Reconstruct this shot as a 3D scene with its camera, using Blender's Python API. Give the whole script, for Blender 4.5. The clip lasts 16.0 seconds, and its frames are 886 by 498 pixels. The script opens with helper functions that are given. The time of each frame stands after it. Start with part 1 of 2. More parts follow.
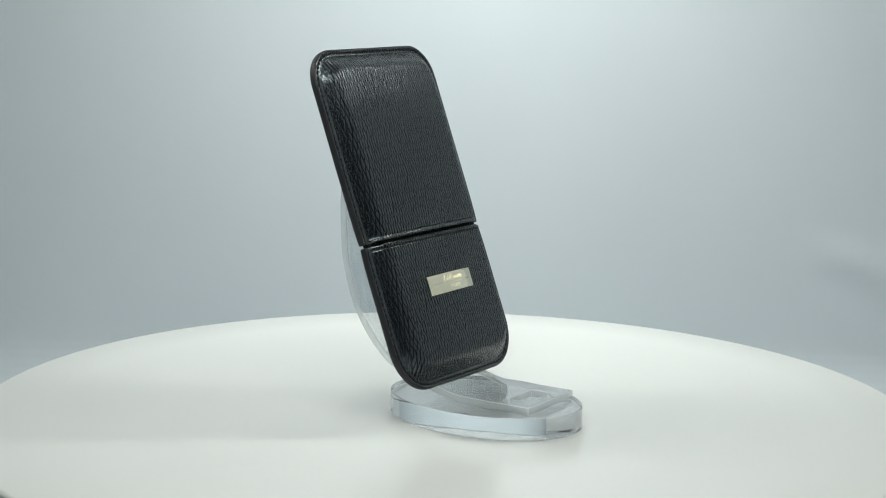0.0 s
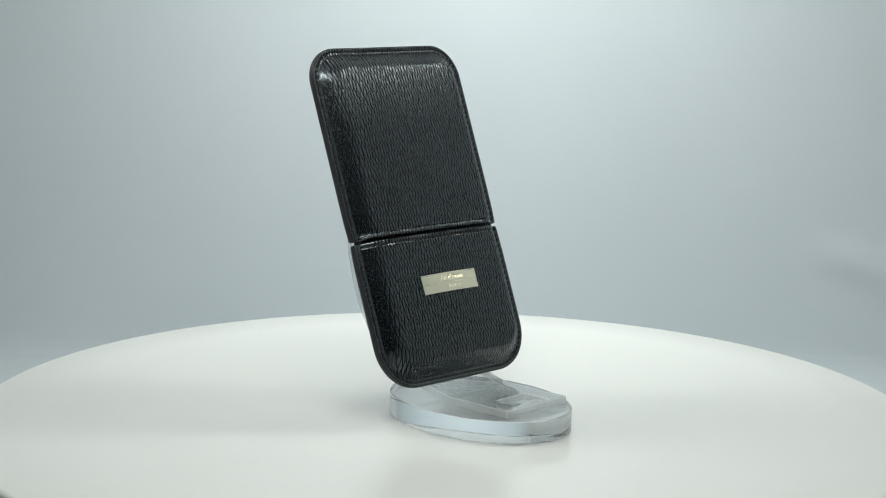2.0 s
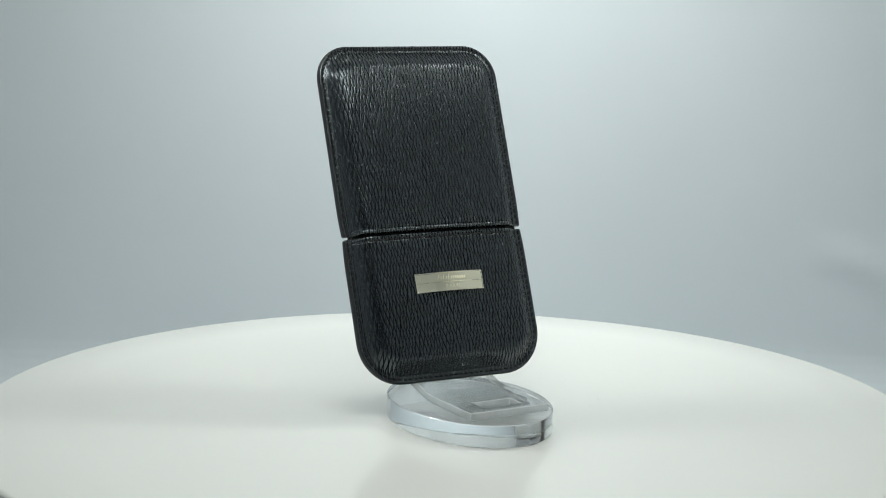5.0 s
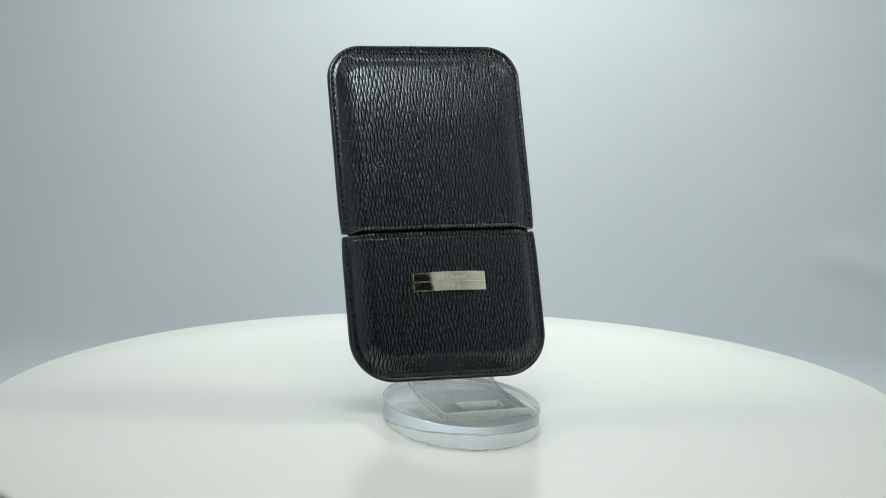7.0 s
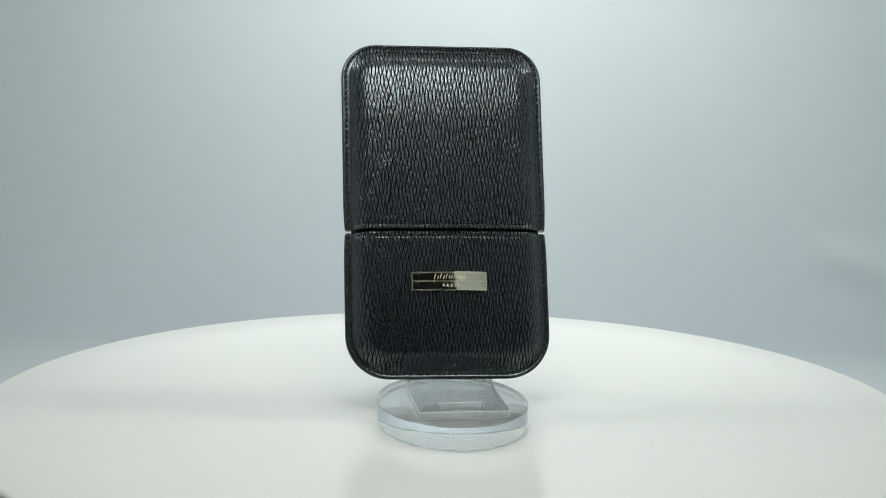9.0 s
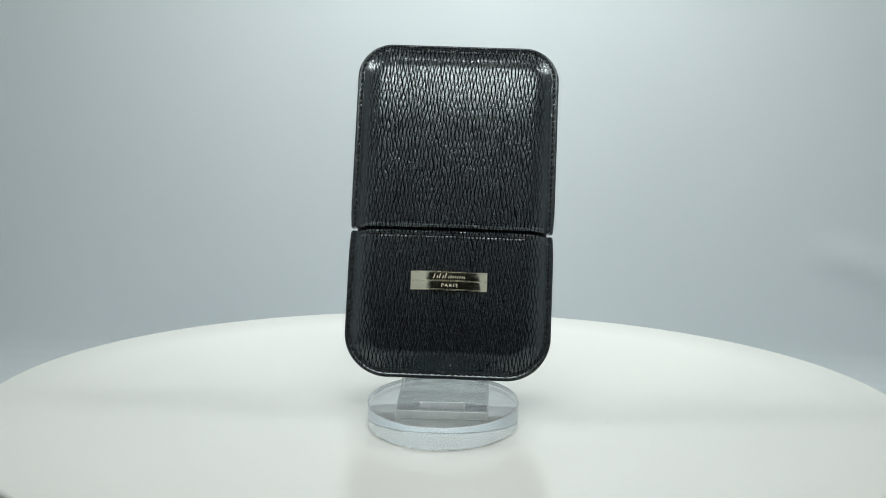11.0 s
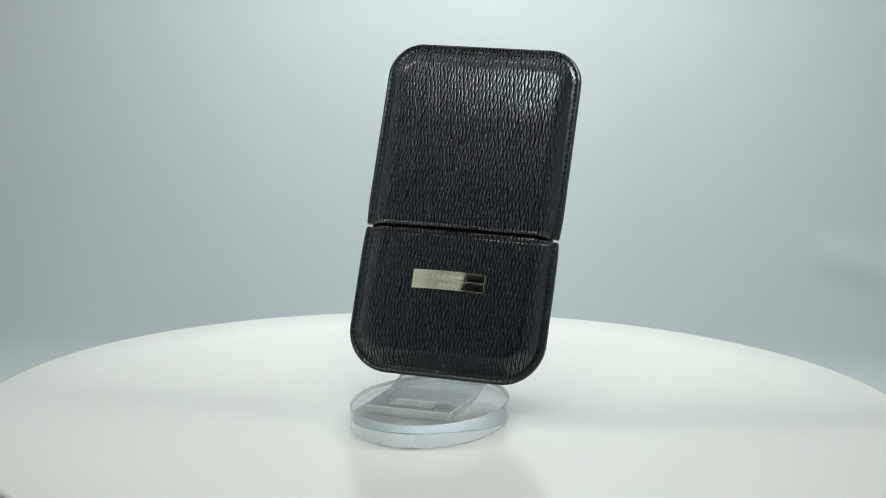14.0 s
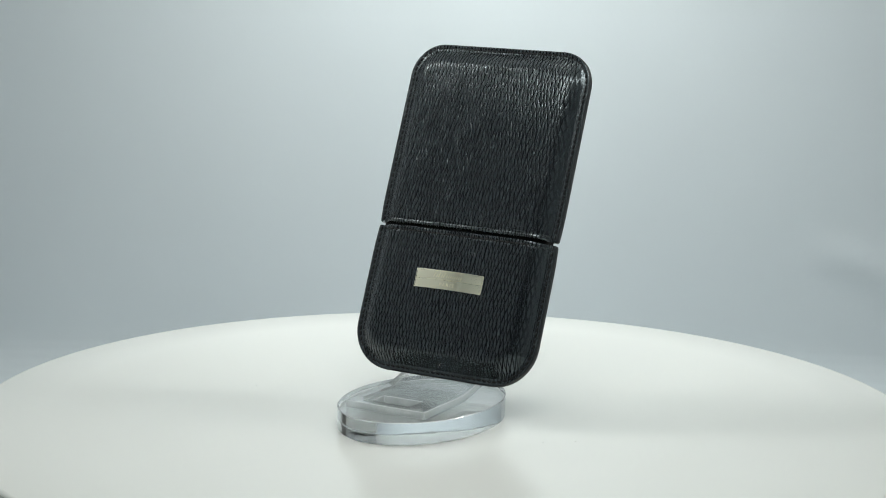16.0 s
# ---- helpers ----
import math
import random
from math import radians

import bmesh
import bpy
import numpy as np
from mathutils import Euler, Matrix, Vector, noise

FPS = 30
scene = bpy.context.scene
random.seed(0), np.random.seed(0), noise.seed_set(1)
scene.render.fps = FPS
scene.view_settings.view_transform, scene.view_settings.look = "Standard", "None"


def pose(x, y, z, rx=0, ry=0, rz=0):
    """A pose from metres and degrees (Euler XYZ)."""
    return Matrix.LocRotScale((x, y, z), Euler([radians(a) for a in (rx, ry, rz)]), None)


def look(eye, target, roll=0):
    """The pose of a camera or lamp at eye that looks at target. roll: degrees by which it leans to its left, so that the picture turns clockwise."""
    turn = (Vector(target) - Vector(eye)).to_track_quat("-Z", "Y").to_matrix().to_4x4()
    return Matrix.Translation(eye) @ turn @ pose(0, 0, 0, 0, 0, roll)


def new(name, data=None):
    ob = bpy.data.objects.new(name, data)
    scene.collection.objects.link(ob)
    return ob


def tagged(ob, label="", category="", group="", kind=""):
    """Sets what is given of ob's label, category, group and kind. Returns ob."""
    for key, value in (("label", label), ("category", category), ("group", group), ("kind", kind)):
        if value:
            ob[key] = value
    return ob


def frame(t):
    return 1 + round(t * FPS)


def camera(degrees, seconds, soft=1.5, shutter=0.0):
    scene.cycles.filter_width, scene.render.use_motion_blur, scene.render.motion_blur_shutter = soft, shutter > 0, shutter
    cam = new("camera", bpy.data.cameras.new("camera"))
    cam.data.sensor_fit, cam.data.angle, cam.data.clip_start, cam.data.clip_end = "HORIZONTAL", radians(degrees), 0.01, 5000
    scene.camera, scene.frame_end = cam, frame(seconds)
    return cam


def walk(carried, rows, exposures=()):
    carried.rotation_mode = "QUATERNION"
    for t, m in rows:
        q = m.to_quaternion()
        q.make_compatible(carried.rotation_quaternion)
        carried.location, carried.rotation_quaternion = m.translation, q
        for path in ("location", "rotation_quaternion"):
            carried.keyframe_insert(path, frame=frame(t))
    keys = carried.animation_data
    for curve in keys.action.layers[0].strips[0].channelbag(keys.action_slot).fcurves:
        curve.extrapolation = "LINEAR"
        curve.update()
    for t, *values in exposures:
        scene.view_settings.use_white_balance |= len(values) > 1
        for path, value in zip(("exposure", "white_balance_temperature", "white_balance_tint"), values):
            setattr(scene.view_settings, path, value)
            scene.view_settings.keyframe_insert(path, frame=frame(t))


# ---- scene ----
cam = camera(27.79, 16.0, soft=1.0)
CAM_POSE = (Matrix.Translation((0.0, -0.81663, 0.21981)) @ Matrix.Rotation(radians(0.24081), 4, "Z")
            @ Matrix.Rotation(radians(-9.94016), 4, "X") @ Matrix.Rotation(radians(-1.02986), 4, "Y")
            @ Matrix.Rotation(radians(90), 4, "X"))
walk(cam, [(0.0, CAM_POSE), (16.0, CAM_POSE)])

# ---- light ----
scene.view_settings.exposure = 0.0
world = bpy.data.worlds.new("room_air")
scene.world = world
world.use_nodes = True
world.node_tree.nodes["Background"].inputs[0].default_value = (0.75, 0.85, 1.0, 1)
world.node_tree.nodes["Background"].inputs[1].default_value = 0.02

# the light tent: half width, back, front, floor and ceiling, in metres
TENT_X, TENT_BACK, TENT_FRONT, FLOOR_Z, CEIL_Z = 0.46, 0.46, -0.42, -0.140, 0.62
# unseen LED panels under the tent's ceiling and on its sides: place, target, length, width, watts
# placed to give the highlights, side shadows and backdrop glow
LED_PANELS = [("front", (x, -0.36, 0.585), (x * 0.9, 0.04, 0.12), 0.095, 0.06, 0.235, 120) for x in (-0.18, -0.06, 0.06, 0.18)]
LED_PANELS += [
    ("back", (0.015, 0.20, 0.595), (0.03, 0.46, 0.13), 0.16, 0.12, 1.34, 98),
    ("left", (-0.425, 0.12, 0.50), (0.0, -0.05, 0.05), 0.05, 0.18, 0.33, 96),
    ("right", (0.425, 0.12, 0.50), (0.0, -0.05, 0.05), 0.05, 0.18, 0.33, 96),
]
LED_PANELS += [("top", (x, 0.10, 0.600), (x, 0.06, 0.0), 0.012, 0.010, 0.022, 120) for x in (-0.030, -0.011, 0.011, 0.030)]
LED_COLOUR = (0.975, 1.0, 0.955)
for spot, eye, target, long_side, short_side, watts, beam in LED_PANELS:
    lamp = bpy.data.lights.new("led_" + spot, "AREA")
    lamp.shape, lamp.size, lamp.size_y, lamp.energy, lamp.color = "RECTANGLE", long_side, short_side, watts, LED_COLOUR
    lamp.spread = radians(beam)
    new("led_" + spot, lamp).matrix_world = look(eye, target)


# ---- materials ----
def material(name):
    mat = bpy.data.materials.new(name)
    mat.use_nodes = True
    nt = mat.node_tree
    return mat, nt, nt.nodes["Principled BSDF"]


def node(nt, kind, **values):
    n = nt.nodes.new(kind)
    for key, value in values.items():
        n.inputs[key.replace("_", " ")].default_value = value
    return n


def mapped(nt, scale, rot=(0, 0, 0)):
    co = nt.nodes.new("ShaderNodeTexCoord")
    mp = nt.nodes.new("ShaderNodeMapping")
    mp.inputs["Scale"].default_value = scale
    mp.inputs["Rotation"].default_value = rot
    nt.links.new(co.outputs["Object"], mp.inputs["Vector"])
    return mp.outputs["Vector"]


def ramp(nt, source, stops):
    r = nt.nodes.new("ShaderNodeValToRGB")
    while len(r.color_ramp.elements) < len(stops):
        r.color_ramp.elements.new(0.5)
    for e, (at, c) in zip(r.color_ramp.elements, stops):
        e.position, e.color = at, (*c, 1) if len(c) == 3 else c
    nt.links.new(source, r.inputs[0])
    return r.outputs[0]


def bump(nt, height, strength, distance, normal=None):
    b = node(nt, "ShaderNodeBump", Strength=strength, Distance=distance)
    nt.links.new(height, b.inputs["Height"])
    if normal is not None:
        nt.links.new(normal, b.inputs["Normal"])
    return b.outputs["Normal"]


def math_node(nt, op, a, b):
    n = nt.nodes.new("ShaderNodeMath")
    n.operation = op
    for i, v in enumerate((a, b)):
        if hasattr(v, "links"):
            nt.links.new(v, n.inputs[i])
        else:
            n.inputs[i].default_value = v
    return n.outputs[0]


def leather_material():
    """Black calf leather, embossed with long narrow lozenges."""
    mat, nt, bsdf = material("black_grained_leather")
    # two families of wavy creases that cross at a narrow angle
    co = nt.nodes.new("ShaderNodeTexCoord")
    xyz = nt.nodes.new("ShaderNodeSeparateXYZ")
    nt.links.new(co.outputs["Object"], xyz.inputs[0])
    sides = []
    for lean, shift in ((0.19, 0.0), (-0.19, 7.3)):
        wob = node(nt, "ShaderNodeTexNoise", Scale=1.0, Detail=2.0, Roughness=0.55)
        mp = nt.nodes.new("ShaderNodeMapping")
        mp.inputs["Location"].default_value = (shift, shift, shift)
        mp.inputs["Scale"].default_value = (150, 60, 64)
        nt.links.new(co.outputs["Object"], mp.inputs["Vector"])
        nt.links.new(mp.outputs["Vector"], wob.inputs["Vector"])
        across = math_node(nt, "ADD", xyz.outputs["X"], math_node(nt, "MULTIPLY", xyz.outputs["Z"], lean))
        phase = math_node(nt, "MULTIPLY", across, math.pi / 0.00175)
        phase = math_node(nt, "ADD", phase, math_node(nt, "MULTIPLY", wob.outputs["Fac"], 7.0))
        sides.append(math_node(nt, "ABSOLUTE", math_node(nt, "SINE", phase, 0.0), 0.0))
    # the grain is pressed out on the padded sides
    flank = math_node(nt, "SUBTRACT", math_node(nt, "ABSOLUTE", xyz.outputs["X"], 0.0), 0.0365)
    foot = math_node(nt, "SUBTRACT", -0.0695, xyz.outputs["Z"])
    rest = math_node(nt, "MULTIPLY", math_node(nt, "MAXIMUM", flank, foot), 70.0)
    pillow = math_node(nt, "MAXIMUM", math_node(nt, "MINIMUM", sides[0], sides[1]), math_node(nt, "MINIMUM", rest, 0.52))
    ridge = ramp(nt, pillow, [(0.0, (0, 0, 0)), (0.12, (0.30,) * 3), (0.40, (0.82,) * 3), (0.80, (1, 1, 1))])
    fine = node(nt, "ShaderNodeTexNoise", Scale=1.0, Detail=4.0, Roughness=0.6)
    nt.links.new(mapped(nt, (1900, 1900, 1300)), fine.inputs["Vector"])
    soft = node(nt, "ShaderNodeTexNoise", Scale=1.0, Detail=2.0)
    nt.links.new(mapped(nt, (260, 200, 90)), soft.inputs["Vector"])
    n1 = bump(nt, soft.outputs["Fac"], 0.16, 0.0005)
    n2 = bump(nt, ridge, 1.0, 0.00024, n1)
    n3 = bump(nt, fine.outputs["Fac"], 0.42, 0.00008, n2)
    nt.links.new(n3, bsdf.inputs["Normal"])
    tone = node(nt, "ShaderNodeTexNoise", Scale=1.0, Detail=3.0)
    nt.links.new(mapped(nt, (45, 45, 45)), tone.inputs["Vector"])
    nt.links.new(ramp(nt, tone.outputs["Fac"], [(0.3, (0.0009, 0.0017, 0.0030)), (0.7, (0.0020, 0.0033, 0.0052))]),
                 bsdf.inputs["Base Color"])
    nt.links.new(ramp(nt, fine.outputs["Fac"], [(0.3, (0.20,) * 3), (0.75, (0.31,) * 3)]), bsdf.inputs["Roughness"])
    bsdf.inputs["IOR"].default_value = 1.54
    bsdf.inputs["Specular Tint"].default_value = (0.82, 0.94, 1.0, 1)
    # lower specular in the creases stands in for the occlusion a bump lacks
    nt.links.new(ramp(nt, pillow, [(0.0, (0.04,) * 3), (0.20, (0.13,) * 3), (0.50, (1.0,) * 3)]), bsdf.inputs["Specular IOR Level"])
    return mat


def plain_leather(name, colour, rough):
    mat, nt, bsdf = material(name)
    fine = node(nt, "ShaderNodeTexNoise", Scale=1.0, Detail=4.0)
    nt.links.new(mapped(nt, (1500, 1500, 1500)), fine.inputs["Vector"])
    nt.links.new(bump(nt, fine.outputs["Fac"], 0.35, 0.0001), bsdf.inputs["Normal"])
    tone = node(nt, "ShaderNodeTexNoise", Scale=1.0, Detail=2.0)
    nt.links.new(mapped(nt, (150, 150, 150)), tone.inputs["Vector"])
    nt.links.new(ramp(nt, tone.outputs["Fac"], [(0.3, tuple(c * 0.75 for c in colour)), (0.7, tuple(c * 1.25 for c in colour))]),
                 bsdf.inputs["Base Color"])
    bsdf.inputs["Roughness"].default_value = rough
    return mat


def metal_material(name, smooth, dull):
    mat, nt, bsdf = material(name)
    bsdf.inputs["Base Color"].default_value = (0.93, 0.89, 0.71, 1)
    bsdf.inputs["Metallic"].default_value = 1.0
    wear = node(nt, "ShaderNodeTexNoise", Scale=1.0, Detail=4.0)
    nt.links.new(mapped(nt, (600, 600, 600)), wear.inputs["Vector"])
    nt.links.new(ramp(nt, wear.outputs["Fac"], [(0.35, (smooth,) * 3), (0.75, (dull,) * 3)]), bsdf.inputs["Roughness"])
    wave = node(nt, "ShaderNodeTexNoise", Scale=1.0, Detail=1.0)
    nt.links.new(mapped(nt, (110, 110, 160)), wave.inputs["Vector"])
    nt.links.new(bump(nt, wave.outputs["Fac"], 0.28, 0.0005), bsdf.inputs["Normal"])
    return mat


def acrylic_material(name, rough, tint=(0.955, 0.975, 0.99)):
    mat, nt, bsdf = material(name)
    bsdf.inputs["Base Color"].default_value = (*tint, 1)
    bsdf.inputs["Transmission Weight"].default_value = 1.0
    bsdf.inputs["IOR"].default_value = 1.49
    bsdf.inputs["Roughness"].default_value = rough
    wave = node(nt, "ShaderNodeTexNoise", Scale=1.0, Detail=2.0)
    nt.links.new(mapped(nt, (70, 70, 70)), wave.inputs["Vector"])
    nt.links.new(bump(nt, wave.outputs["Fac"], 0.06, 0.001), bsdf.inputs["Normal"])
    return mat


def platter_material():
    mat, nt, bsdf = material("glossy_white_laminate")
    tone = node(nt, "ShaderNodeTexNoise", Scale=1.0, Detail=0.0)
    nt.links.new(mapped(nt, (5, 5, 5)), tone.inputs["Vector"])
    nt.links.new(ramp(nt, tone.outputs["Fac"], [(0.2, (0.765, 0.778, 0.748)), (0.8, (0.777, 0.788, 0.760))]), bsdf.inputs["Base Color"])
    bsdf.inputs["Roughness"].default_value = 0.19
    return mat


def fabric_material(name, a, b, rough=0.55):
    mat, nt, bsdf = material(name)
    tone = node(nt, "ShaderNodeTexNoise", Scale=1.0, Detail=3.0)
    nt.links.new(mapped(nt, (6, 6, 6)), tone.inputs["Vector"])
    nt.links.new(ramp(nt, tone.outputs["Fac"], [(0.3, a), (0.7, b)]), bsdf.inputs["Base Color"])
    fine = node(nt, "ShaderNodeTexNoise", Scale=1.0, Detail=3.0)
    nt.links.new(mapped(nt, (220, 220, 220)), fine.inputs["Vector"])
    nt.links.new(bump(nt, fine.outputs["Fac"], 0.08, 0.0006), bsdf.inputs["Normal"])
    bsdf.inputs["Roughness"].default_value = rough
    return mat


def sheet_material(name, clear, rough, tint):
    """A thin clear sheet: mostly see-through, glossy by its angle, with a share of frosting."""
    mat, nt, bsdf = material(name)
    out = nt.nodes["Material Output"]
    see = nt.nodes.new("ShaderNodeBsdfTransparent")
    see.inputs["Color"].default_value = (*tint, 1)
    bsdf.inputs["Base Color"].default_value = (0.78, 0.80, 0.80, 1)
    bsdf.inputs["Roughness"].default_value = 0.5
    gloss = nt.nodes.new("ShaderNodeBsdfGlossy")
    gloss.inputs["Roughness"].default_value = rough
    scratch = node(nt, "ShaderNodeTexNoise", Scale=1.0, Detail=3.0)
    nt.links.new(mapped(nt, (400, 90, 90)), scratch.inputs["Vector"])
    frost = nt.nodes.new("ShaderNodeMixShader")
    nt.links.new(ramp(nt, scratch.outputs["Fac"], [(0.3, (1 - clear * 1.04,) * 3), (0.7, (1 - clear * 0.96,) * 3)]), frost.inputs[0])
    nt.links.new(see.outputs[0], frost.inputs[1])
    nt.links.new(bsdf.outputs[0], frost.inputs[2])
    edge = nt.nodes.new("ShaderNodeLayerWeight")
    edge.inputs["Blend"].default_value = 0.5
    share = math_node(nt, "ADD", math_node(nt, "MULTIPLY", math_node(nt, "POWER", edge.outputs["Facing"], 3.7), 0.75), 0.045)
    mix = nt.nodes.new("ShaderNodeMixShader")
    nt.links.new(share, mix.inputs[0])
    nt.links.new(frost.outputs[0], mix.inputs[1])
    nt.links.new(gloss.outputs[0], mix.inputs[2])
    nt.links.new(mix.outputs[0], out.inputs["Surface"])
    return mat


LEATHER = leather_material()
SMOOTH_LEATHER = plain_leather("smooth_black_leather", (0.002, 0.002, 0.0022), 0.9)
EDGE_PAINT = plain_leather("black_edge_paint", (0.0060, 0.0080, 0.0100), 0.48)
THREAD = plain_leather("black_waxed_thread", (0.003, 0.003, 0.004), 0.75)
NICKEL = metal_material("polished_pale_nickel", 0.06, 0.17)
ETCHED = metal_material("satin_pale_nickel", 0.38, 0.5)
ACRYLIC = acrylic_material("clear_acrylic", 0.015)
# the rim's darker tint paints in the grey backdrop refracted through it
GREY_TINT_ACRYLIC = acrylic_material("polished_edge_backdrop_tint", 0.03, (0.82, 0.865, 0.895))
CLEAR_SHEET = sheet_material("clear_acrylic_sheet", 0.93, 0.03, (0.93, 0.945, 0.95))
SHEET_EDGE = sheet_material("frosted_sheet_edge", 0.66, 0.1, (0.95, 0.97, 0.975))
# whitened bevels: the bright edge highlights are put into the colour
RIM_HIGHLIGHT = sheet_material("painted_rim_highlight", 0.55, 0.05, (0.97, 0.98, 0.98))
PLATTER = platter_material()
PLATTER_EDGE = fabric_material("grey_laminate_edge", (0.42, 0.43, 0.41), (0.48, 0.49, 0.47), 0.4)
BACKDROP = fabric_material("pale_blue_grey_backdrop", (0.52, 0.570, 0.600), (0.54, 0.590, 0.620), 0.5)
TENT = fabric_material("white_tent_fabric", (0.80, 0.81, 0.81), (0.83, 0.84, 0.84), 0.6)
DARK_WALL = fabric_material("dark_room_paint", (0.035, 0.036, 0.04), (0.045, 0.046, 0.05), 0.8)
SPECK = plain_leather("grey_dust", (0.36, 0.35, 0.31), 0.8)
LINT = plain_leather("pale_lint", (0.45, 0.42, 0.38), 0.8)
HOUSING = plain_leather("white_lamp_housing", (0.6, 0.6, 0.6), 0.5)


# ---- mesh helpers ----
def part(name, bm, mat, parent=None, label="", smooth=True):
    me = bpy.data.meshes.new(name)
    bm.to_mesh(me)
    bm.free()
    for m in (mat if isinstance(mat, (list, tuple)) else [mat]):
        me.materials.append(m)
    me.polygons.foreach_set("use_smooth", [smooth] * len(me.polygons))
    ob = new(name, me)
    if parent is not None:
        ob.parent = parent
    return tagged(ob, label) if label else ob


def box_bm(x0, x1, y0, y1, z0, z1, bevel=0.0, segments=2):
    bm = bmesh.new()
    bmesh.ops.create_cube(bm, size=1)
    for v in bm.verts:
        v.co = Vector((x0 if v.co.x < 0 else x1, y0 if v.co.y < 0 else y1, z0 if v.co.z < 0 else z1))
    if bevel:
        bmesh.ops.bevel(bm, geom=bm.edges[:], offset=bevel, segments=segments, affect="EDGES", profile=0.5)
    return bm


def sharp(ob, degrees=35):
    """Smooth shading with hard edges past an angle."""
    ob.data.set_sharp_from_angle(angle=radians(degrees))
    return ob


def lathe_bm(profile, n, sx=1.0, sy=1.0, closed=False):
    """Turns a profile of (radius, z) round the z axis; radii 0 become poles."""
    bm = bmesh.new()
    rings = []
    for rad, z in profile:
        if rad == 0:
            rings.append([bm.verts.new((0, 0, z))])
        else:
            rings.append([bm.verts.new((rad * sx * math.cos(2 * math.pi * i / n), rad * sy * math.sin(2 * math.pi * i / n), z)) for i in range(n)])
    for a, b in zip(rings, rings[1:]):
        for i in range(n):
            j = (i + 1) % n
            quad = [a[i % len(a)], a[j % len(a)], b[j % len(b)], b[i % len(b)]]
            seen = []
            for v in quad:
                if v not in seen:
                    seen.append(v)
            if len(seen) > 2:
                bm.faces.new(seen)
    bmesh.ops.recalc_face_normals(bm, faces=bm.faces[:])
    return bm


# ---- the light tent ----
def build_tent():
    X, B, F, Z0, Z1 = TENT_X, TENT_BACK, TENT_FRONT, FLOOR_Z, CEIL_Z
    # one seamless sheet: floor, a wide curve, and the back
    prof = [(F, Z0), (0.0, Z0), (0.20, Z0)]
    R = 0.07
    for i in range(17):
        a = math.pi / 2 * i / 16
        prof.append((B - R + R * math.sin(a), Z0 + R - R * math.cos(a)))
    prof += [(B, Z0 + R + (Z1 - Z0 - R) * i / 22) for i in range(1, 23)]
    bm = bmesh.new()
    nx = 90
    rows = []
    for y, z in prof:
        rows.append([bm.verts.new((-X + 2 * X * i / nx, y, z)) for i in range(nx + 1)])
    for a, b in zip(rows, rows[1:]):
        for i in range(nx):
            bm.faces.new((a[i], a[i + 1], b[i + 1], b[i]))
    bmesh.ops.subdivide_edges(bm, edges=[e for e in bm.edges if abs(e.verts[0].co.x - e.verts[1].co.x) < 1e-6], cuts=3, use_grid_fill=True)
    # a shallow crease where the sheet has been folded
    cx, cz = 0.285, -0.005
    for v in bm.verts:
        if v.co.y > 0.25:
            dx, dz = v.co.x - cx, v.co.z - cz
            line = dz + 0.30 * max(dx, 0) + 0.15 * dx
            reach = math.exp(-(max(-dx, 0) / 0.016) ** 2 - (max(dx, 0) / 0.09) ** 2)
            v.co.y -= 0.0034 * reach * math.exp(-(line / 0.012) ** 2)
            v.co.y -= 0.0006 * math.exp(-((v.co.x - 0.215) ** 2 + (v.co.z - 0.03) ** 2) / 0.012 ** 2)
    sheet = part("backdrop", bm, BACKDROP)
    mod = sheet.modifiers.new("thickness", "SOLIDIFY")
    mod.thickness, mod.offset = 0.002, -1
    tagged(sheet, "pale blue-grey seamless backdrop sheet curving up behind the turntable", "backdrop", kind="structure")
    t = 0.006
    tagged(part("wall_west", box_bm(-X - t, -X - 0.001, F, B + t, Z0 - t, Z1), TENT, smooth=False), "white fabric side of the photo tent", "wall", kind="structure")
    tagged(part("wall_east", box_bm(X + 0.001, X + t, F, B + t, Z0 - t, Z1), TENT, smooth=False), "white fabric side of the photo tent", "wall", kind="structure")
    tagged(part("ceiling", box_bm(-X - t, X + t, F, B + t, Z1 + 0.001, Z1 + t), TENT, smooth=False), "white fabric top of the photo tent", "ceiling", kind="structure")
    # unseen front with an opening for the lens
    ox, oz = 0.19, 0.555
    bm = bmesh.new()
    # the lip under the opening is added so the acrylic base reflects white
    for x0, x1, z0, z1 in ((-X - t, -ox, Z0 - t, Z1 + t), (ox, X + t, Z0 - t, Z1 + t), (-ox, ox, oz, Z1 + t), (-ox, ox, Z0 - t, 0.05)):
        b = box_bm(x0, x1, F - t, F - 0.001, z0, z1)
        me = bpy.data.meshes.new("tmp")
        b.to_mesh(me)
        b.free()
        bm.from_mesh(me)
        bpy.data.meshes.remove(me)
    tagged(part("wall_front", bm, TENT, smooth=False), "unseen white fabric front of the photo tent with an opening over an added lip", "wall", kind="structure")
    # the dim room round the tent
    bm = box_bm(-1.3, 1.3, -1.4, 1.2, FLOOR_Z - 0.008, 1.1)
    bmesh.ops.reverse_faces(bm, faces=bm.faces[:])
    tagged(part("wall_room", bm, DARK_WALL, smooth=False), "dim dark walls of the room", "wall", kind="structure")


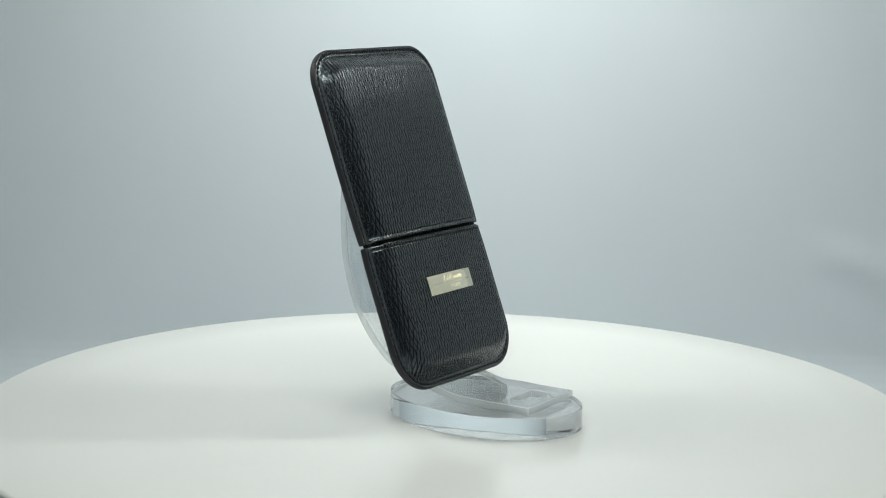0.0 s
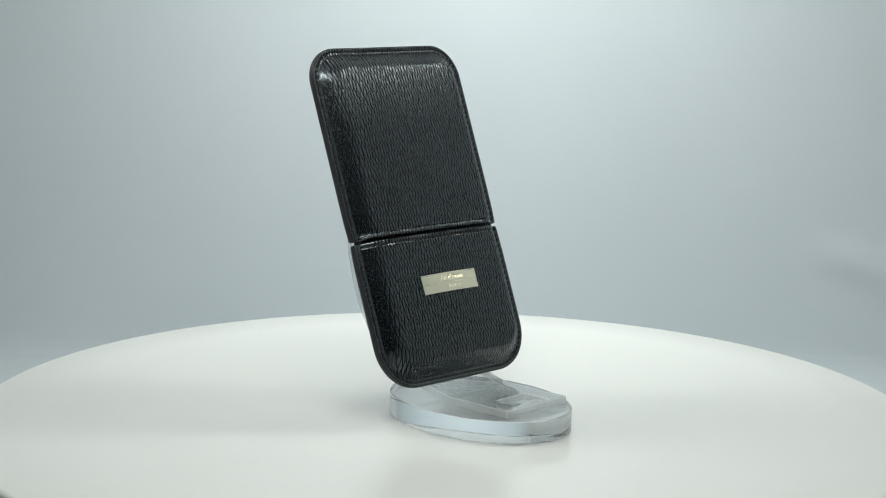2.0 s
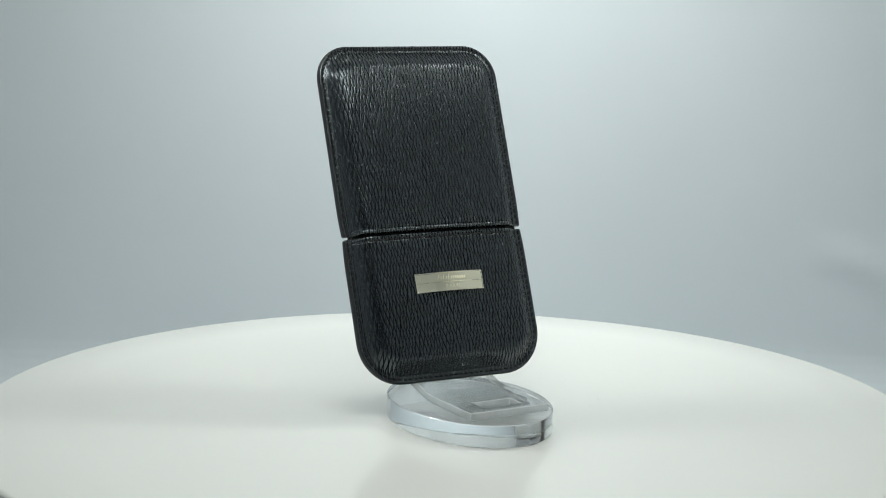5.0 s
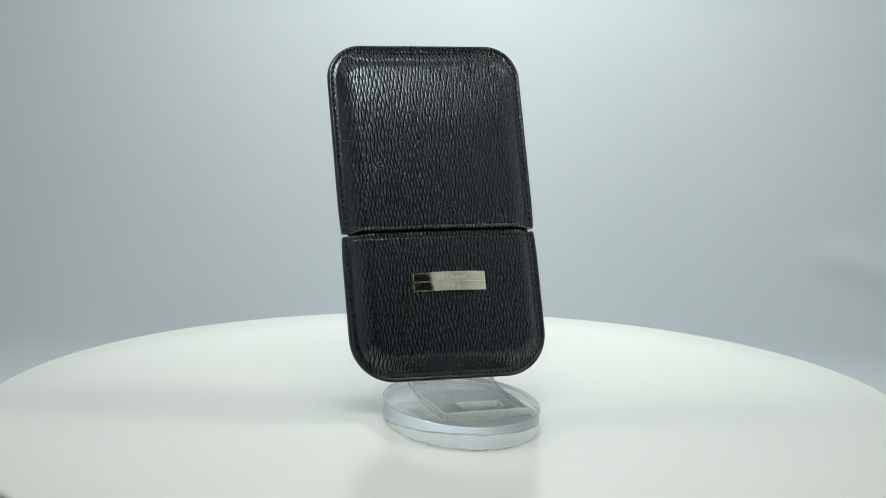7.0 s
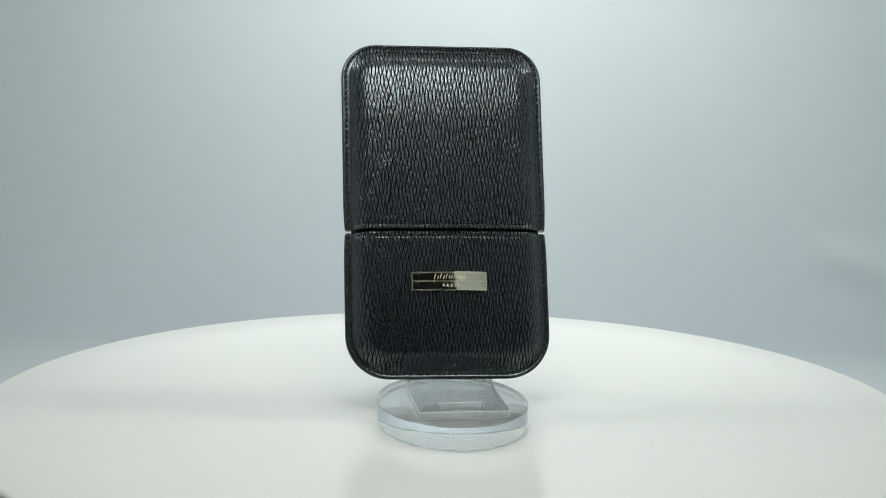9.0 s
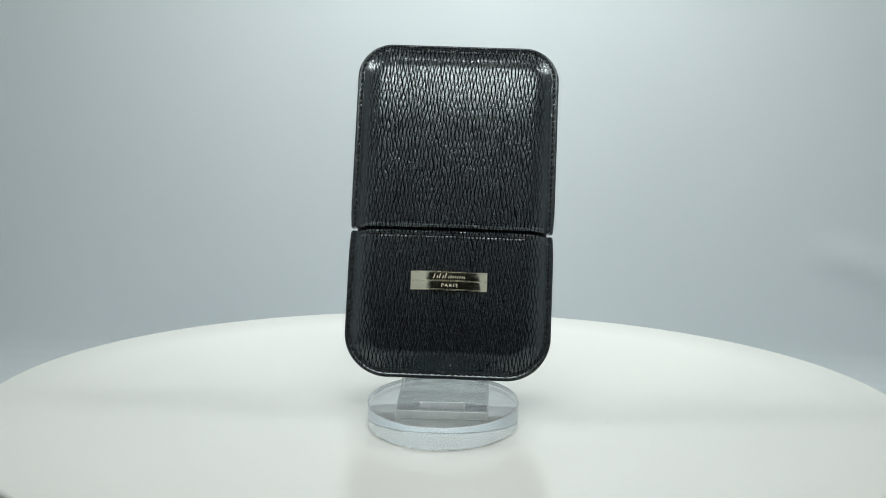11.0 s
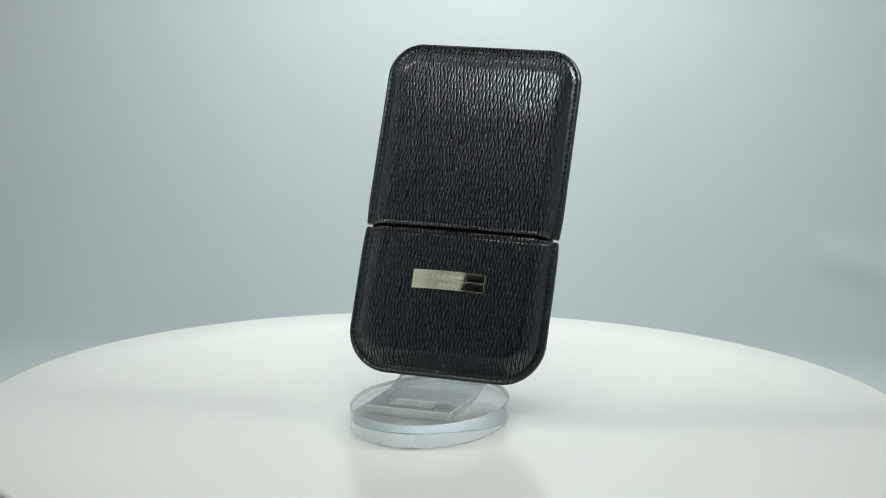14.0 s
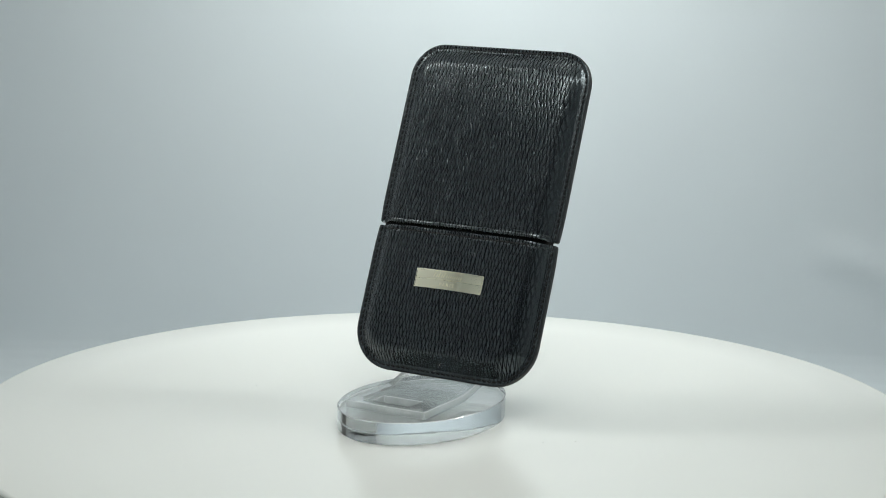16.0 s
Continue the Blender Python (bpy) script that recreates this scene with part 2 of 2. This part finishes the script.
# ---- turntable ----
def build_turntable():
    top = new("turntable")
    tagged(top, "round white glossy motorised turntable", "turntable")
    R = 0.2226
    prof = [(0, 0.0), (0.05, 0.0), (0.12, 0.0), (0.19, 0.0), (R - 0.002, 0.0)]
    prof += [(R - 0.002 + 0.002 * math.sin(a), -0.002 + 0.002 * math.cos(a)) for a in (math.pi / 8, math.pi / 4, 3 * math.pi / 8, math.pi / 2)]
    bm = lathe_bm(prof + [(R, -0.010), (R - 0.002, -0.012), (0, -0.012)], 256)
    platter = part("platter", bm, [PLATTER, PLATTER_EDGE], top, "glossy white round platter")
    for p in platter.data.polygons:
        if p.center.z < -0.0025:
            p.material_index = 1
    sharp(platter, 40)
    sharp(part("drum", lathe_bm([(0, -0.0123), (0.105, -0.0123), (0.11, -0.016), (0.115, FLOOR_Z + 0.004), (0.11, FLOOR_Z + 0.0005), (0, FLOOR_Z + 0.0005)], 96), HOUSING, top, "white plastic motor drum"), 40)
    return top


# ---- acrylic stand ----
def smooth_path(points, per):
    """A Catmull-Rom line through the points."""
    out = []
    pts = [Vector(p) for p in points]
    for i in range(len(pts) - 1):
        p0, p1, p2, p3 = pts[max(i - 1, 0)], pts[i], pts[i + 1], pts[min(i + 2, len(pts) - 1)]
        for k in range(per):
            s = k / per
            out.append(0.5 * ((2 * p1) + (p2 - p0) * s + (2 * p0 - 5 * p1 + 4 * p2 - p3) * s * s + (3 * p1 - p0 - 3 * p2 + p3) * s ** 3))
    out.append(pts[-1])
    return out


BASE_H = 0.0104


def build_stand():
    stand = new("acrylic_stand")
    tagged(stand, "clear acrylic display stand with an oval base and curved strip", "display stand")
    h, bv = BASE_H, 0.0003
    prof = [(0, 0.0003), (1 - bv / 0.034, 0.0003), (1, 0.0003 + bv), (1, h - bv), (1 - bv / 0.034, h), (0, h)]
    base = part("base", lathe_bm(prof, 160, 0.0344, 0.0480), [ACRYLIC, GREY_TINT_ACRYLIC, RIM_HIGHLIGHT], stand, "thick clear oval acrylic base")
    base.matrix_basis = pose(-0.0012, -0.0213, 0, 0, 0, -1.8)
    for poly in base.data.polygons:
        poly.material_index = 1 if abs(poly.normal.z) < 0.3 else 2 if abs(poly.normal.z) < 0.9 and poly.center.z > h / 2 else 0
    sharp(base, 30)
    # the strip's underside and back, from its foot to its upper end (depth, height)
    line = [(-0.056, h), (-0.040, h), (-0.028, h), (-0.018, h + 0.0003), (-0.007, 0.0132), (0.002, 0.0157), (0.011, 0.0190),
            (0.0197, 0.0237), (0.0255, 0.0285), (0.0321, 0.0357), (0.0380, 0.0449), (0.0420, 0.0538), (0.0451, 0.0642),
            (0.0468, 0.0722), (0.0477, 0.0853), (0.0479, 0.0970), (0.0471, 0.1080), (0.0453, 0.1180), (0.0427, 0.1275)]
    pts = smooth_path([(y, z + 0.0003, 0) for y, z in line], 4)
    T, HW = 0.0035, 0.0203
    slot_y0, slot_y1, slot_x = -0.0500, -0.0400, 0.0098
    # the foot's piece round its slot follows the depth stations exactly
    ys = [p.x for p in pts]
    under, upper = [], []
    for i, p in enumerate(pts):
        d = (pts[min(i + 1, len(pts) - 1)] - pts[max(i - 1, 0)]).normalized()
        nrm = Vector((-d.y, d.x, 0))
        under.append(p)
        upper.append(p + nrm * T)
    i0, i1 = (min(range(len(ys)), key=lambda i: abs(ys[i] - target)) for target in (slot_y0, slot_y1))
    for i, target in ((i0, slot_y0), (i1, slot_y1)):
        under[i].x = upper[i].x = target
    xs = [-HW, -slot_x, slot_x, HW]
    bm = bmesh.new()
    lo = [[bm.verts.new((x, p.x, p.y)) for x in xs] for p in under]
    hi = [[bm.verts.new((x, p.x, p.y)) for x in xs] for p in upper]
    n = len(pts)
    for i in range(n - 1):
        for k in range(3):
            if k == 1 and i0 <= i < i1:
                continue
            bm.faces.new((lo[i][k], lo[i + 1][k], lo[i + 1][k + 1], lo[i][k + 1]))
            bm.faces.new((hi[i][k], hi[i][k + 1], hi[i + 1][k + 1], hi[i + 1][k]))
        bm.faces.new((lo[i][0], hi[i][0], hi[i + 1][0], lo[i + 1][0]))
        bm.faces.new((lo[i][3], lo[i + 1][3], hi[i + 1][3], hi[i][3]))
        if i0 <= i < i1:
            bm.faces.new((lo[i][1], lo[i + 1][1], hi[i + 1][1], hi[i][1]))
            bm.faces.new((lo[i][2], hi[i][2], hi[i + 1][2], lo[i + 1][2]))
    for k in range(3):
        bm.faces.new((lo[0][k], lo[0][k + 1], hi[0][k + 1], hi[0][k]))
        bm.faces.new((lo[n - 1][k], hi[n - 1][k], hi[n - 1][k + 1], lo[n - 1][k + 1]))
    bm.faces.new((lo[i0][1], hi[i0][1], hi[i0][2], lo[i0][2]))
    bm.faces.new((lo[i1][1], lo[i1][2], hi[i1][2], hi[i1][1]))
    bmesh.ops.recalc_face_normals(bm, faces=bm.faces[:])
    rim = [e for e in bm.edges if len(e.link_faces) == 2 and e.calc_face_angle() > radians(50)]
    made = bmesh.ops.bevel(bm, geom=rim, offset=0.0004, segments=2, affect="EDGES", profile=0.5)
    for f in made["faces"]:
        f.material_index = 2
    strip = part("support_strip", bm, [CLEAR_SHEET, SHEET_EDGE, RIM_HIGHLIGHT], stand, "clear bent acrylic strip with a slotted foot")
    strip.matrix_basis = pose(-0.0008, 0, 0)
    for poly in strip.data.polygons:
        if poly.material_index == 0 and (abs(poly.normal.x) > 0.5 or (poly.center.y < -0.038 and abs(poly.normal.y) > 0.5)):
            poly.material_index = 1
    sharp(strip, 30)
    return stand


# ---- leather case ----
HALF_W, V_TOP, V_BOT, V_LID, V_LOW = 0.0481, 0.08286, -0.07790, -0.00800, -0.00940
R_TOP, R_BOT = 0.0165, 0.0205
FRONT_H, BACK_H, FLANGE_H = 0.0089, 0.0064, 0.0017


def outline(d, n_corner=14, n_side=26, n_long=44, half=HALF_W, top=V_TOP, bottom=V_BOT):
    """A rounded rectangle, d metres inside the case's edge, always with as many points."""
    w, t, b = half - d, top - d, bottom + d
    rt, rb = max(R_TOP - d, 0.0035), max(R_BOT - d, 0.0040)
    pts = []
    arcs = [((w - rt, t - rt), rt, 0), ((-w + rt, t - rt), rt, 90), ((-w + rb, b + rb), rb, 180), ((w - rb, b + rb), rb, 270)]
    for k, ((cx, cz), r, a0) in enumerate(arcs):
        for i in range(n_corner + 1):
            a = radians(a0 + 90 * i / n_corner)
            pts.append((cx + r * math.cos(a), cz + r * math.sin(a)))
        (nx, nz), nr, na = arcs[(k + 1) % 4]
        end = (nx + nr * math.cos(radians(na)), nz + nr * math.sin(radians(na)))
        start = pts[-1]
        m = n_side if k % 2 == 0 else n_long
        for i in range(1, m):
            s = i / m
            pts.append((start[0] + (end[0] - start[0]) * s, start[1] + (end[1] - start[1]) * s))
    return pts


def crown(u, v, high):
    """Height of the padded face over the middle plane."""
    top = min(max(v - 0.043, 0.0), 0.030)
    low = max((-0.045 - v) / 0.025, 0.0)
    return high - 0.0011 * (u / 0.034) ** 2 * high / 0.0089 - 1.65 * top ** 2 - 0.0008 * min(low, 1.2) ** 2


def height(d, u, v, high):
    if d <= 0.0036:
        groove = 0.00035 * math.exp(-((d - 0.0021) / 0.0005) ** 2)
        return FLANGE_H - groove
    # a slanting flank that rounds off into the face
    s = min((d - 0.0036) / 0.0086, 1.0)
    k = 1 / 0.67
    rise = k * s if s < 0.34 else k * (s - (s - 0.34) ** 2 / 1.32)
    return FLANGE_H + (crown(u, v, high) - FLANGE_H) * rise


def case_bm(front, back, half=HALF_W, top=V_TOP, bottom=V_BOT):
    """The whole padded case, closed, before it is cut in two."""
    steps = [0.0006, 0.0011, 0.0016, 0.0021, 0.0026, 0.0031, 0.0036, 0.0038, 0.0042, 0.0048, 0.0055, 0.0063, 0.0072, 0.0082, 0.0093, 0.0105,
             0.0118, 0.0132, 0.0150, 0.0175, 0.0205, 0.0240, 0.0275, 0.0310, 0.0345, 0.0380, 0.0410, 0.0435]
    bm = bmesh.new()
    rings = []
    for d in reversed(steps):
        rings.append([bm.verts.new((u, -height(d, u, v, front), v)) for u, v in outline(d, half=half, top=top, bottom=bottom)])
    for a in (60, 30, 0, -30, -60):
        d = 0.0006 * (1 - math.cos(radians(a)))
        rings.append([bm.verts.new((u, -FLANGE_H * math.sin(radians(a)), v)) for u, v in outline(d, half=half, top=top, bottom=bottom)])
    for d in steps:
        rings.append([bm.verts.new((u, height(d, u, v, back), v)) for u, v in outline(d, half=half, top=top, bottom=bottom)])
    n = len(rings[0])
    edge_from, edge_to = len(steps) - 1, len(steps) + 5
    for k, (a, b) in enumerate(zip(rings, rings[1:])):
        for i in range(n):
            f = bm.faces.new((a[i], a[(i + 1) % n], b[(i + 1) % n], b[i]))
            f.material_index = 1 if edge_from <= k < edge_to else 0
    bm.faces.new(rings[0])
    bm.faces.new(list(reversed(rings[-1])))
    bmesh.ops.recalc_face_normals(bm, faces=bm.faces[:])
    return bm


def cut(bm, v, keep_above):
    geom = bm.verts[:] + bm.edges[:] + bm.faces[:]
    bmesh.ops.bisect_plane(bm, geom=geom, dist=1e-7, plane_co=(0, 0, v), plane_no=(0, 0, 1), clear_inner=keep_above, clear_outer=not keep_above)
    edges = [e for e in bm.edges if len(e.link_faces) == 1]
    bmesh.ops.contextual_create(bm, geom=edges)


def score(bm, v):
    """One more line of points across the case at height v."""
    bmesh.ops.bisect_plane(bm, geom=bm.verts[:] + bm.edges[:] + bm.faces[:], dist=1e-7, plane_co=(0, 0, v), plane_no=(0, 0, 1))


def half_case(name, keep_above, parent, label):
    v0 = V_LID if keep_above else V_LOW
    s = 1 if keep_above else -1
    bm = case_bm(FRONT_H, BACK_H)
    for off in (0.0003, 0.0008, 0.0016, 0.0021, 0.0026, 0.0034):
        score(bm, v0 + s * off)
    cut(bm, v0, keep_above)
    for vert in bm.verts:
        off = s * (vert.co.z - v0)
        # the sides draw in a little towards the seam
        vert.co.x -= math.copysign(0.0006, vert.co.x) * max(1 - off / 0.014, 0) ** 2 * min(abs(vert.co.x) / 0.03, 1)
        if off < 1e-5:
            vert.co.x *= 0.990
            vert.co.y *= 0.965
        elif off < 0.0004:
            vert.co.x *= 0.996
            vert.co.y *= 0.99
        elif abs(off - 0.0021) < 1e-5 and abs(vert.co.y) > 0.002:
            vert.co.y -= math.copysign(0.0004, vert.co.y)
        # the lip is rolled a little proud of the face
        if abs(off - 0.0008) < 1e-5 and abs(vert.co.y) > 0.002:
            vert.co.y += math.copysign(0.00025, vert.co.y)
        if not keep_above and off < 0.03:
            # the lower half draws in a little under the lid
            vert.co.y *= 1 - 0.03 * (1 - off / 0.03)
    ob = part(name, bm, [LEATHER, EDGE_PAINT], parent, label)
    sharp(ob, 50)
    return ob


def stitch_bm(spots):
    """Short waxed stitches: each a small six-sided spindle (place, way, up)."""
    verts, faces = [], []
    for place, way, up in spots:
        side = way.cross(up).normalized()
        base = len(verts)
        L, w, h = 0.00108, 0.00042, 0.00036
        for along, grow in ((-1, 0.35), (-0.6, 1.0), (0.6, 1.0), (1, 0.35)):
            for k in range(6):
                a = k * math.pi / 3
                verts.append(place + way * L * along + side * w * grow * math.cos(a) + up * (h * grow * math.sin(a) + h * 0.5))
        for ring in range(3):
            for k in range(6):
                a, b = base + ring * 6 + k, base + ring * 6 + (k + 1) % 6
                faces.append((a, b, b + 6, a + 6))
        faces.append(tuple(base + k for k in reversed(range(6))))
        faces.append(tuple(base + 18 + k for k in range(6)))
    me = bpy.data.meshes.new("tmp")
    me.from_pydata([tuple(v) for v in verts], [], faces)
    bm = bmesh.new()
    bm.from_mesh(me)
    bpy.data.meshes.remove(me)
    bmesh.ops.recalc_face_normals(bm, faces=bm.faces[:])
    return bm


def rim_stitches(keep, side):
    """Stitches along the flange, where keep(v) holds; side -1 front, 1 back."""
    line = outline(0.0021)
    rng = random.Random(7)
    spots, carry = [], 0.0
    for a, b in zip(line, line[1:] + line[:1]):
        a, b = Vector((a[0], 0, a[1])), Vector((b[0], 0, b[1]))
        length = (b - a).length
        way = (b - a).normalized() if length > 1e-9 else Vector((1, 0, 0))
        while carry < length:
            p = a + way * carry
            if keep(p.z):
                tilt = Matrix.Rotation(radians(10 + rng.uniform(-4, 4)), 3, "Y") @ way
                spots.append((Vector((p.x, side * (FLANGE_H - 0.00030), p.z)), tilt, Vector((0, side, 0))))
            carry += 0.0027
        carry -= length
    return spots


def lip_stitches(v, off_scale):
    """Stitches in a row across the padded face, just beside the seam."""
    spots = []
    u = -0.037
    while u < 0.037:
        d = HALF_W - abs(u)
        y = -height(d, u, v, FRONT_H) * off_scale
        y2 = -height(HALF_W - abs(u + 0.001), u + 0.001, v, FRONT_H) * off_scale
        way = Vector((0.001, y2 - y, 0)).normalized()
        spots.append((Vector((u, y + 0.0002, v)), way, way.cross(Vector((0, 0, 1))).normalized()))
        u += 0.0026
    return spots


def plate_point(u, v, lift):
    """A point on the metal plate, bent round an upright axis."""
    R = 0.072
    a = u / R
    return Vector((PLATE_U + R * math.sin(a), -(0.0103 + lift) + R * (1 - math.cos(a)), PLATE_V + v))


PLATE_U, PLATE_V, PLATE_W, PLATE_H = -0.0001, -0.03339, 0.0361, 0.0091


def build_plate(parent):
    hw, hh = PLATE_W / 2, PLATE_H / 2
    us = [-hw, -hw + 0.00015, -hw + 0.0005, -hw + 0.00065] + [(-hw + 0.00065) + (PLATE_W - 0.0013) * i / 36 for i in range(1, 36)] + \
         [hw - 0.00065, hw - 0.0005, hw - 0.00015, hw]
    # across: back edge, rounded rim, lower facet, ridge, upper facet, rim
    sect = [(-hh, -0.0014), (-hh, 0.00045), (-hh + 0.00015, 0.00065), (-hh + 0.0005, 0.00065), (-hh + 0.00065, 0.00048), (-hh + 0.0022, 0.00056),
            (-0.00028, 0.00046), (-0.00014, 0.00062), (0.00014, 0.00062), (0.00028, 0.00046), (hh - 0.0022, 0.00058), (hh - 0.00065, 0.00048),
            (hh - 0.0005, 0.00065), (hh - 0.00015, 0.00065), (hh, 0.00045), (hh, -0.0014)]
    bm = bmesh.new()
    cols = []
    for i, u in enumerate(us):
        col = []
        for v, lift in sect:
            end = min(i, len(us) - 1 - i)
            if end == 0:
                lift = min(lift, 0.00045)
            elif end in (1, 2):
                lift = max(lift, 0.00065) if lift > 0.0004 and abs(v) < hh else lift
            col.append(bm.verts.new(plate_point(u, v, lift)))
        cols.append(col)
    for a, b in zip(cols, cols[1:]):
        for k in range(len(sect) - 1):
            bm.faces.new((a[k], b[k], b[k + 1], a[k + 1]))
        bm.faces.new((a[-1], b[-1], b[0], a[0]))
    bm.faces.new(cols[0])
    bm.faces.new(list(reversed(cols[-1])))
    bmesh.ops.recalc_face_normals(bm, faces=bm.faces[:])
    plate = part("nameplate", bm, NICKEL, parent, "polished pale nickel nameplate with two bands")
    sharp(plate, 25)
    # upper band: a maker's mark as plain slanted strokes
    rng = random.Random(3)
    bm = bmesh.new()
    u = -0.0072
    k = 0
    while u < 0.0076:
        tall = 0.0023 if k in (0, 2, 4) else 0.0012 + 0.0003 * rng.random()
        wide = 0.00015
        pts = [(u - wide, 0.0010), (u + wide, 0.0010), (u + wide + tall * 0.35, 0.0010 + tall), (u - wide + tall * 0.35, 0.0010 + tall)]
        lo = [bm.verts.new(plate_point(a, b, 0.0004)) for a, b in pts]
        hi = [bm.verts.new(plate_point(a, b, 0.00074)) for a, b in pts]
        bm.faces.new(hi)
        for i in range(4):
            bm.faces.new((lo[i], lo[(i + 1) % 4], hi[(i + 1) % 4], hi[i]))
        u += 0.00105 if tall < 0.002 else 0.0016
        k += 1
    bmesh.ops.recalc_face_normals(bm, faces=bm.faces[:])
    part("emblem", bm, ETCHED, plate, "raised strokes of a maker's mark", smooth=False)
    # lower band: the city's name in raised capitals
    cu = bpy.data.curves.new("tmp_text", "FONT")
    cu.body, cu.size, cu.extrude, cu.align_x, cu.space_character = "PARIS", 0.0022, 0.00017, "CENTER", 1.5
    tmp = bpy.data.objects.new("tmp_text", cu)
    scene.collection.objects.link(tmp)
    bpy.context.view_layer.update()
    me = bpy.data.meshes.new_from_object(tmp.evaluated_get(bpy.context.evaluated_depsgraph_get()))
    bpy.data.objects.remove(tmp)
    for vert in me.vertices:
        vert.co = plate_point(vert.co.x + 0.0004, vert.co.y - 0.0030, 0.00052 + vert.co.z)
    me.materials.clear()
    me.materials.append(ETCHED)
    ob = new("lettering", me)
    ob.parent = plate
    tagged(ob, "raised capital letters reading PARIS")


def build_case():
    case = new("cigar_case")
    tagged(case, "black grained leather cigar case leaning on the acrylic stand", "cigar case")
    lid = half_case("lid", True, case, "padded black leather lid pulled down to the seam")
    pouch = half_case("pouch", False, case, "padded black leather lower half")
    part("rim_stitching", stitch_bm(rim_stitches(lambda v: v > V_LID + 0.001, -1) + rim_stitches(lambda v: v > V_LID + 0.001, 1)), THREAD, lid, "black thread stitches")
    part("rim_stitching", stitch_bm(rim_stitches(lambda v: v < V_LOW - 0.001, -1) + rim_stitches(lambda v: v < V_LOW - 0.001, 1)), THREAD, pouch, "black thread stitches")
    part("lip_stitching", stitch_bm(lip_stitches(V_LOW - 0.0021, 0.975)), THREAD, pouch, "row of black stitches below the seam")
    # inner sleeve that joins lid and pouch
    bm = case_bm(FRONT_H - 0.0030, BACK_H - 0.0030, half=HALF_W - 0.0035)
    cut(bm, V_LID + 0.012, False)
    cut(bm, V_LOW - 0.018, True)
    part("inner_sleeve", bm, [SMOOTH_LEATHER, SMOOTH_LEATHER], case, "smooth black inner sleeve in the seam")
    build_plate(case)
    return case


def added_led_housing(spot, eye, target, long_side, short_side):
    """An unseen white housing added behind a lamp, on a bracket to the ceiling or the side."""
    light = new("added_led_housing")
    tagged(light, "unseen white housing and bracket added behind a tent LED lamp", "lamp", group="LED panels of the photo tent")
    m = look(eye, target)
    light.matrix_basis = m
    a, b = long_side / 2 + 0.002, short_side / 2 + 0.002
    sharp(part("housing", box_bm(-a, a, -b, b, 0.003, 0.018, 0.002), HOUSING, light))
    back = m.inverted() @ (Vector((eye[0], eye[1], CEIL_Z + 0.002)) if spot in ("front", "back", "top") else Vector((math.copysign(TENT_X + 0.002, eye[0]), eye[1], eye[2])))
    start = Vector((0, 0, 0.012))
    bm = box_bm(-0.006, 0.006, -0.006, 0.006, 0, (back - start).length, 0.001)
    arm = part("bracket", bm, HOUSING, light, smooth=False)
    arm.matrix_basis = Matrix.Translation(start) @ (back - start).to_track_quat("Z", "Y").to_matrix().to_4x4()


def dust():
    """A few specks on the platter."""
    rng = random.Random(11)
    bm = bmesh.new()
    for x, y, r in DUST:
        m = Matrix.Translation((x, y, 0.0002)) @ Matrix.Rotation(rng.uniform(0, 6), 4, "Z") @ Matrix.Diagonal((r * rng.uniform(0.6, 1.3), r * 0.6, r * 0.3, 1))
        bmesh.ops.create_icosphere(bm, subdivisions=1, radius=1, matrix=m)
    return tagged(part("dust_specks", bm, SPECK), "tiny grey dust specks on the white platter", "dust", kind="stuff")


def lint():
    """Two short pale fibres caught on the pouch's lower edge."""
    bm = bmesh.new()
    for u, v, length, tilt in ((-0.0015, -0.0752, 0.0022, 55), (0.0022, -0.0716, 0.0030, 5)):
        y = -height(min(v - V_BOT, 0.012), u, v, FRONT_H) - 0.00012
        m = Matrix.Translation((u, y, v)) @ Matrix.Rotation(radians(tilt), 4, "Y") @ Matrix.Diagonal((0.00008, 0.00008, length / 2, 1))
        bmesh.ops.create_icosphere(bm, subdivisions=1, radius=1, matrix=m)
    return tagged(part("lint_fibres", bm, LINT), "pale lint fibres caught on the black leather edge", "lint", kind="stuff")


# unseen housings, added so the lamps have bodies
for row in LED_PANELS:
    added_led_housing(*row[:5])
build_tent()
TURNTABLE = build_turntable()
STAND = build_stand()
CASE = build_case()
DUST = [(0.0631, -0.0260, 0.00040), (-0.1009, -0.0121, 0.00035), (0.0746, -0.0169, 0.00035), (0.0595, -0.0093, 0.00022)]
SPECKS = dust()
FIBRES = lint()
CASE_LOCAL = (Matrix.Translation((0.00006, 0.01952, 0.08961)) @ Matrix.Rotation(radians(-21.11655), 4, "X")
              @ Matrix.Rotation(radians(0.63034), 4, "Y"))


def motions():
    """The platter turns evenly and carries the stand and the case."""
    rows, case_rows = [], []
    for i in range(17):
        turned = Matrix.Rotation(radians(57.49062 - 5.40795 * i), 4, "Z")
        rows.append((float(i), turned))
        case_rows.append((float(i), turned @ CASE_LOCAL))
    walk(TURNTABLE, rows)
    walk(STAND, rows)
    walk(SPECKS, rows)
    walk(CASE, case_rows)
    walk(FIBRES, case_rows)


motions()
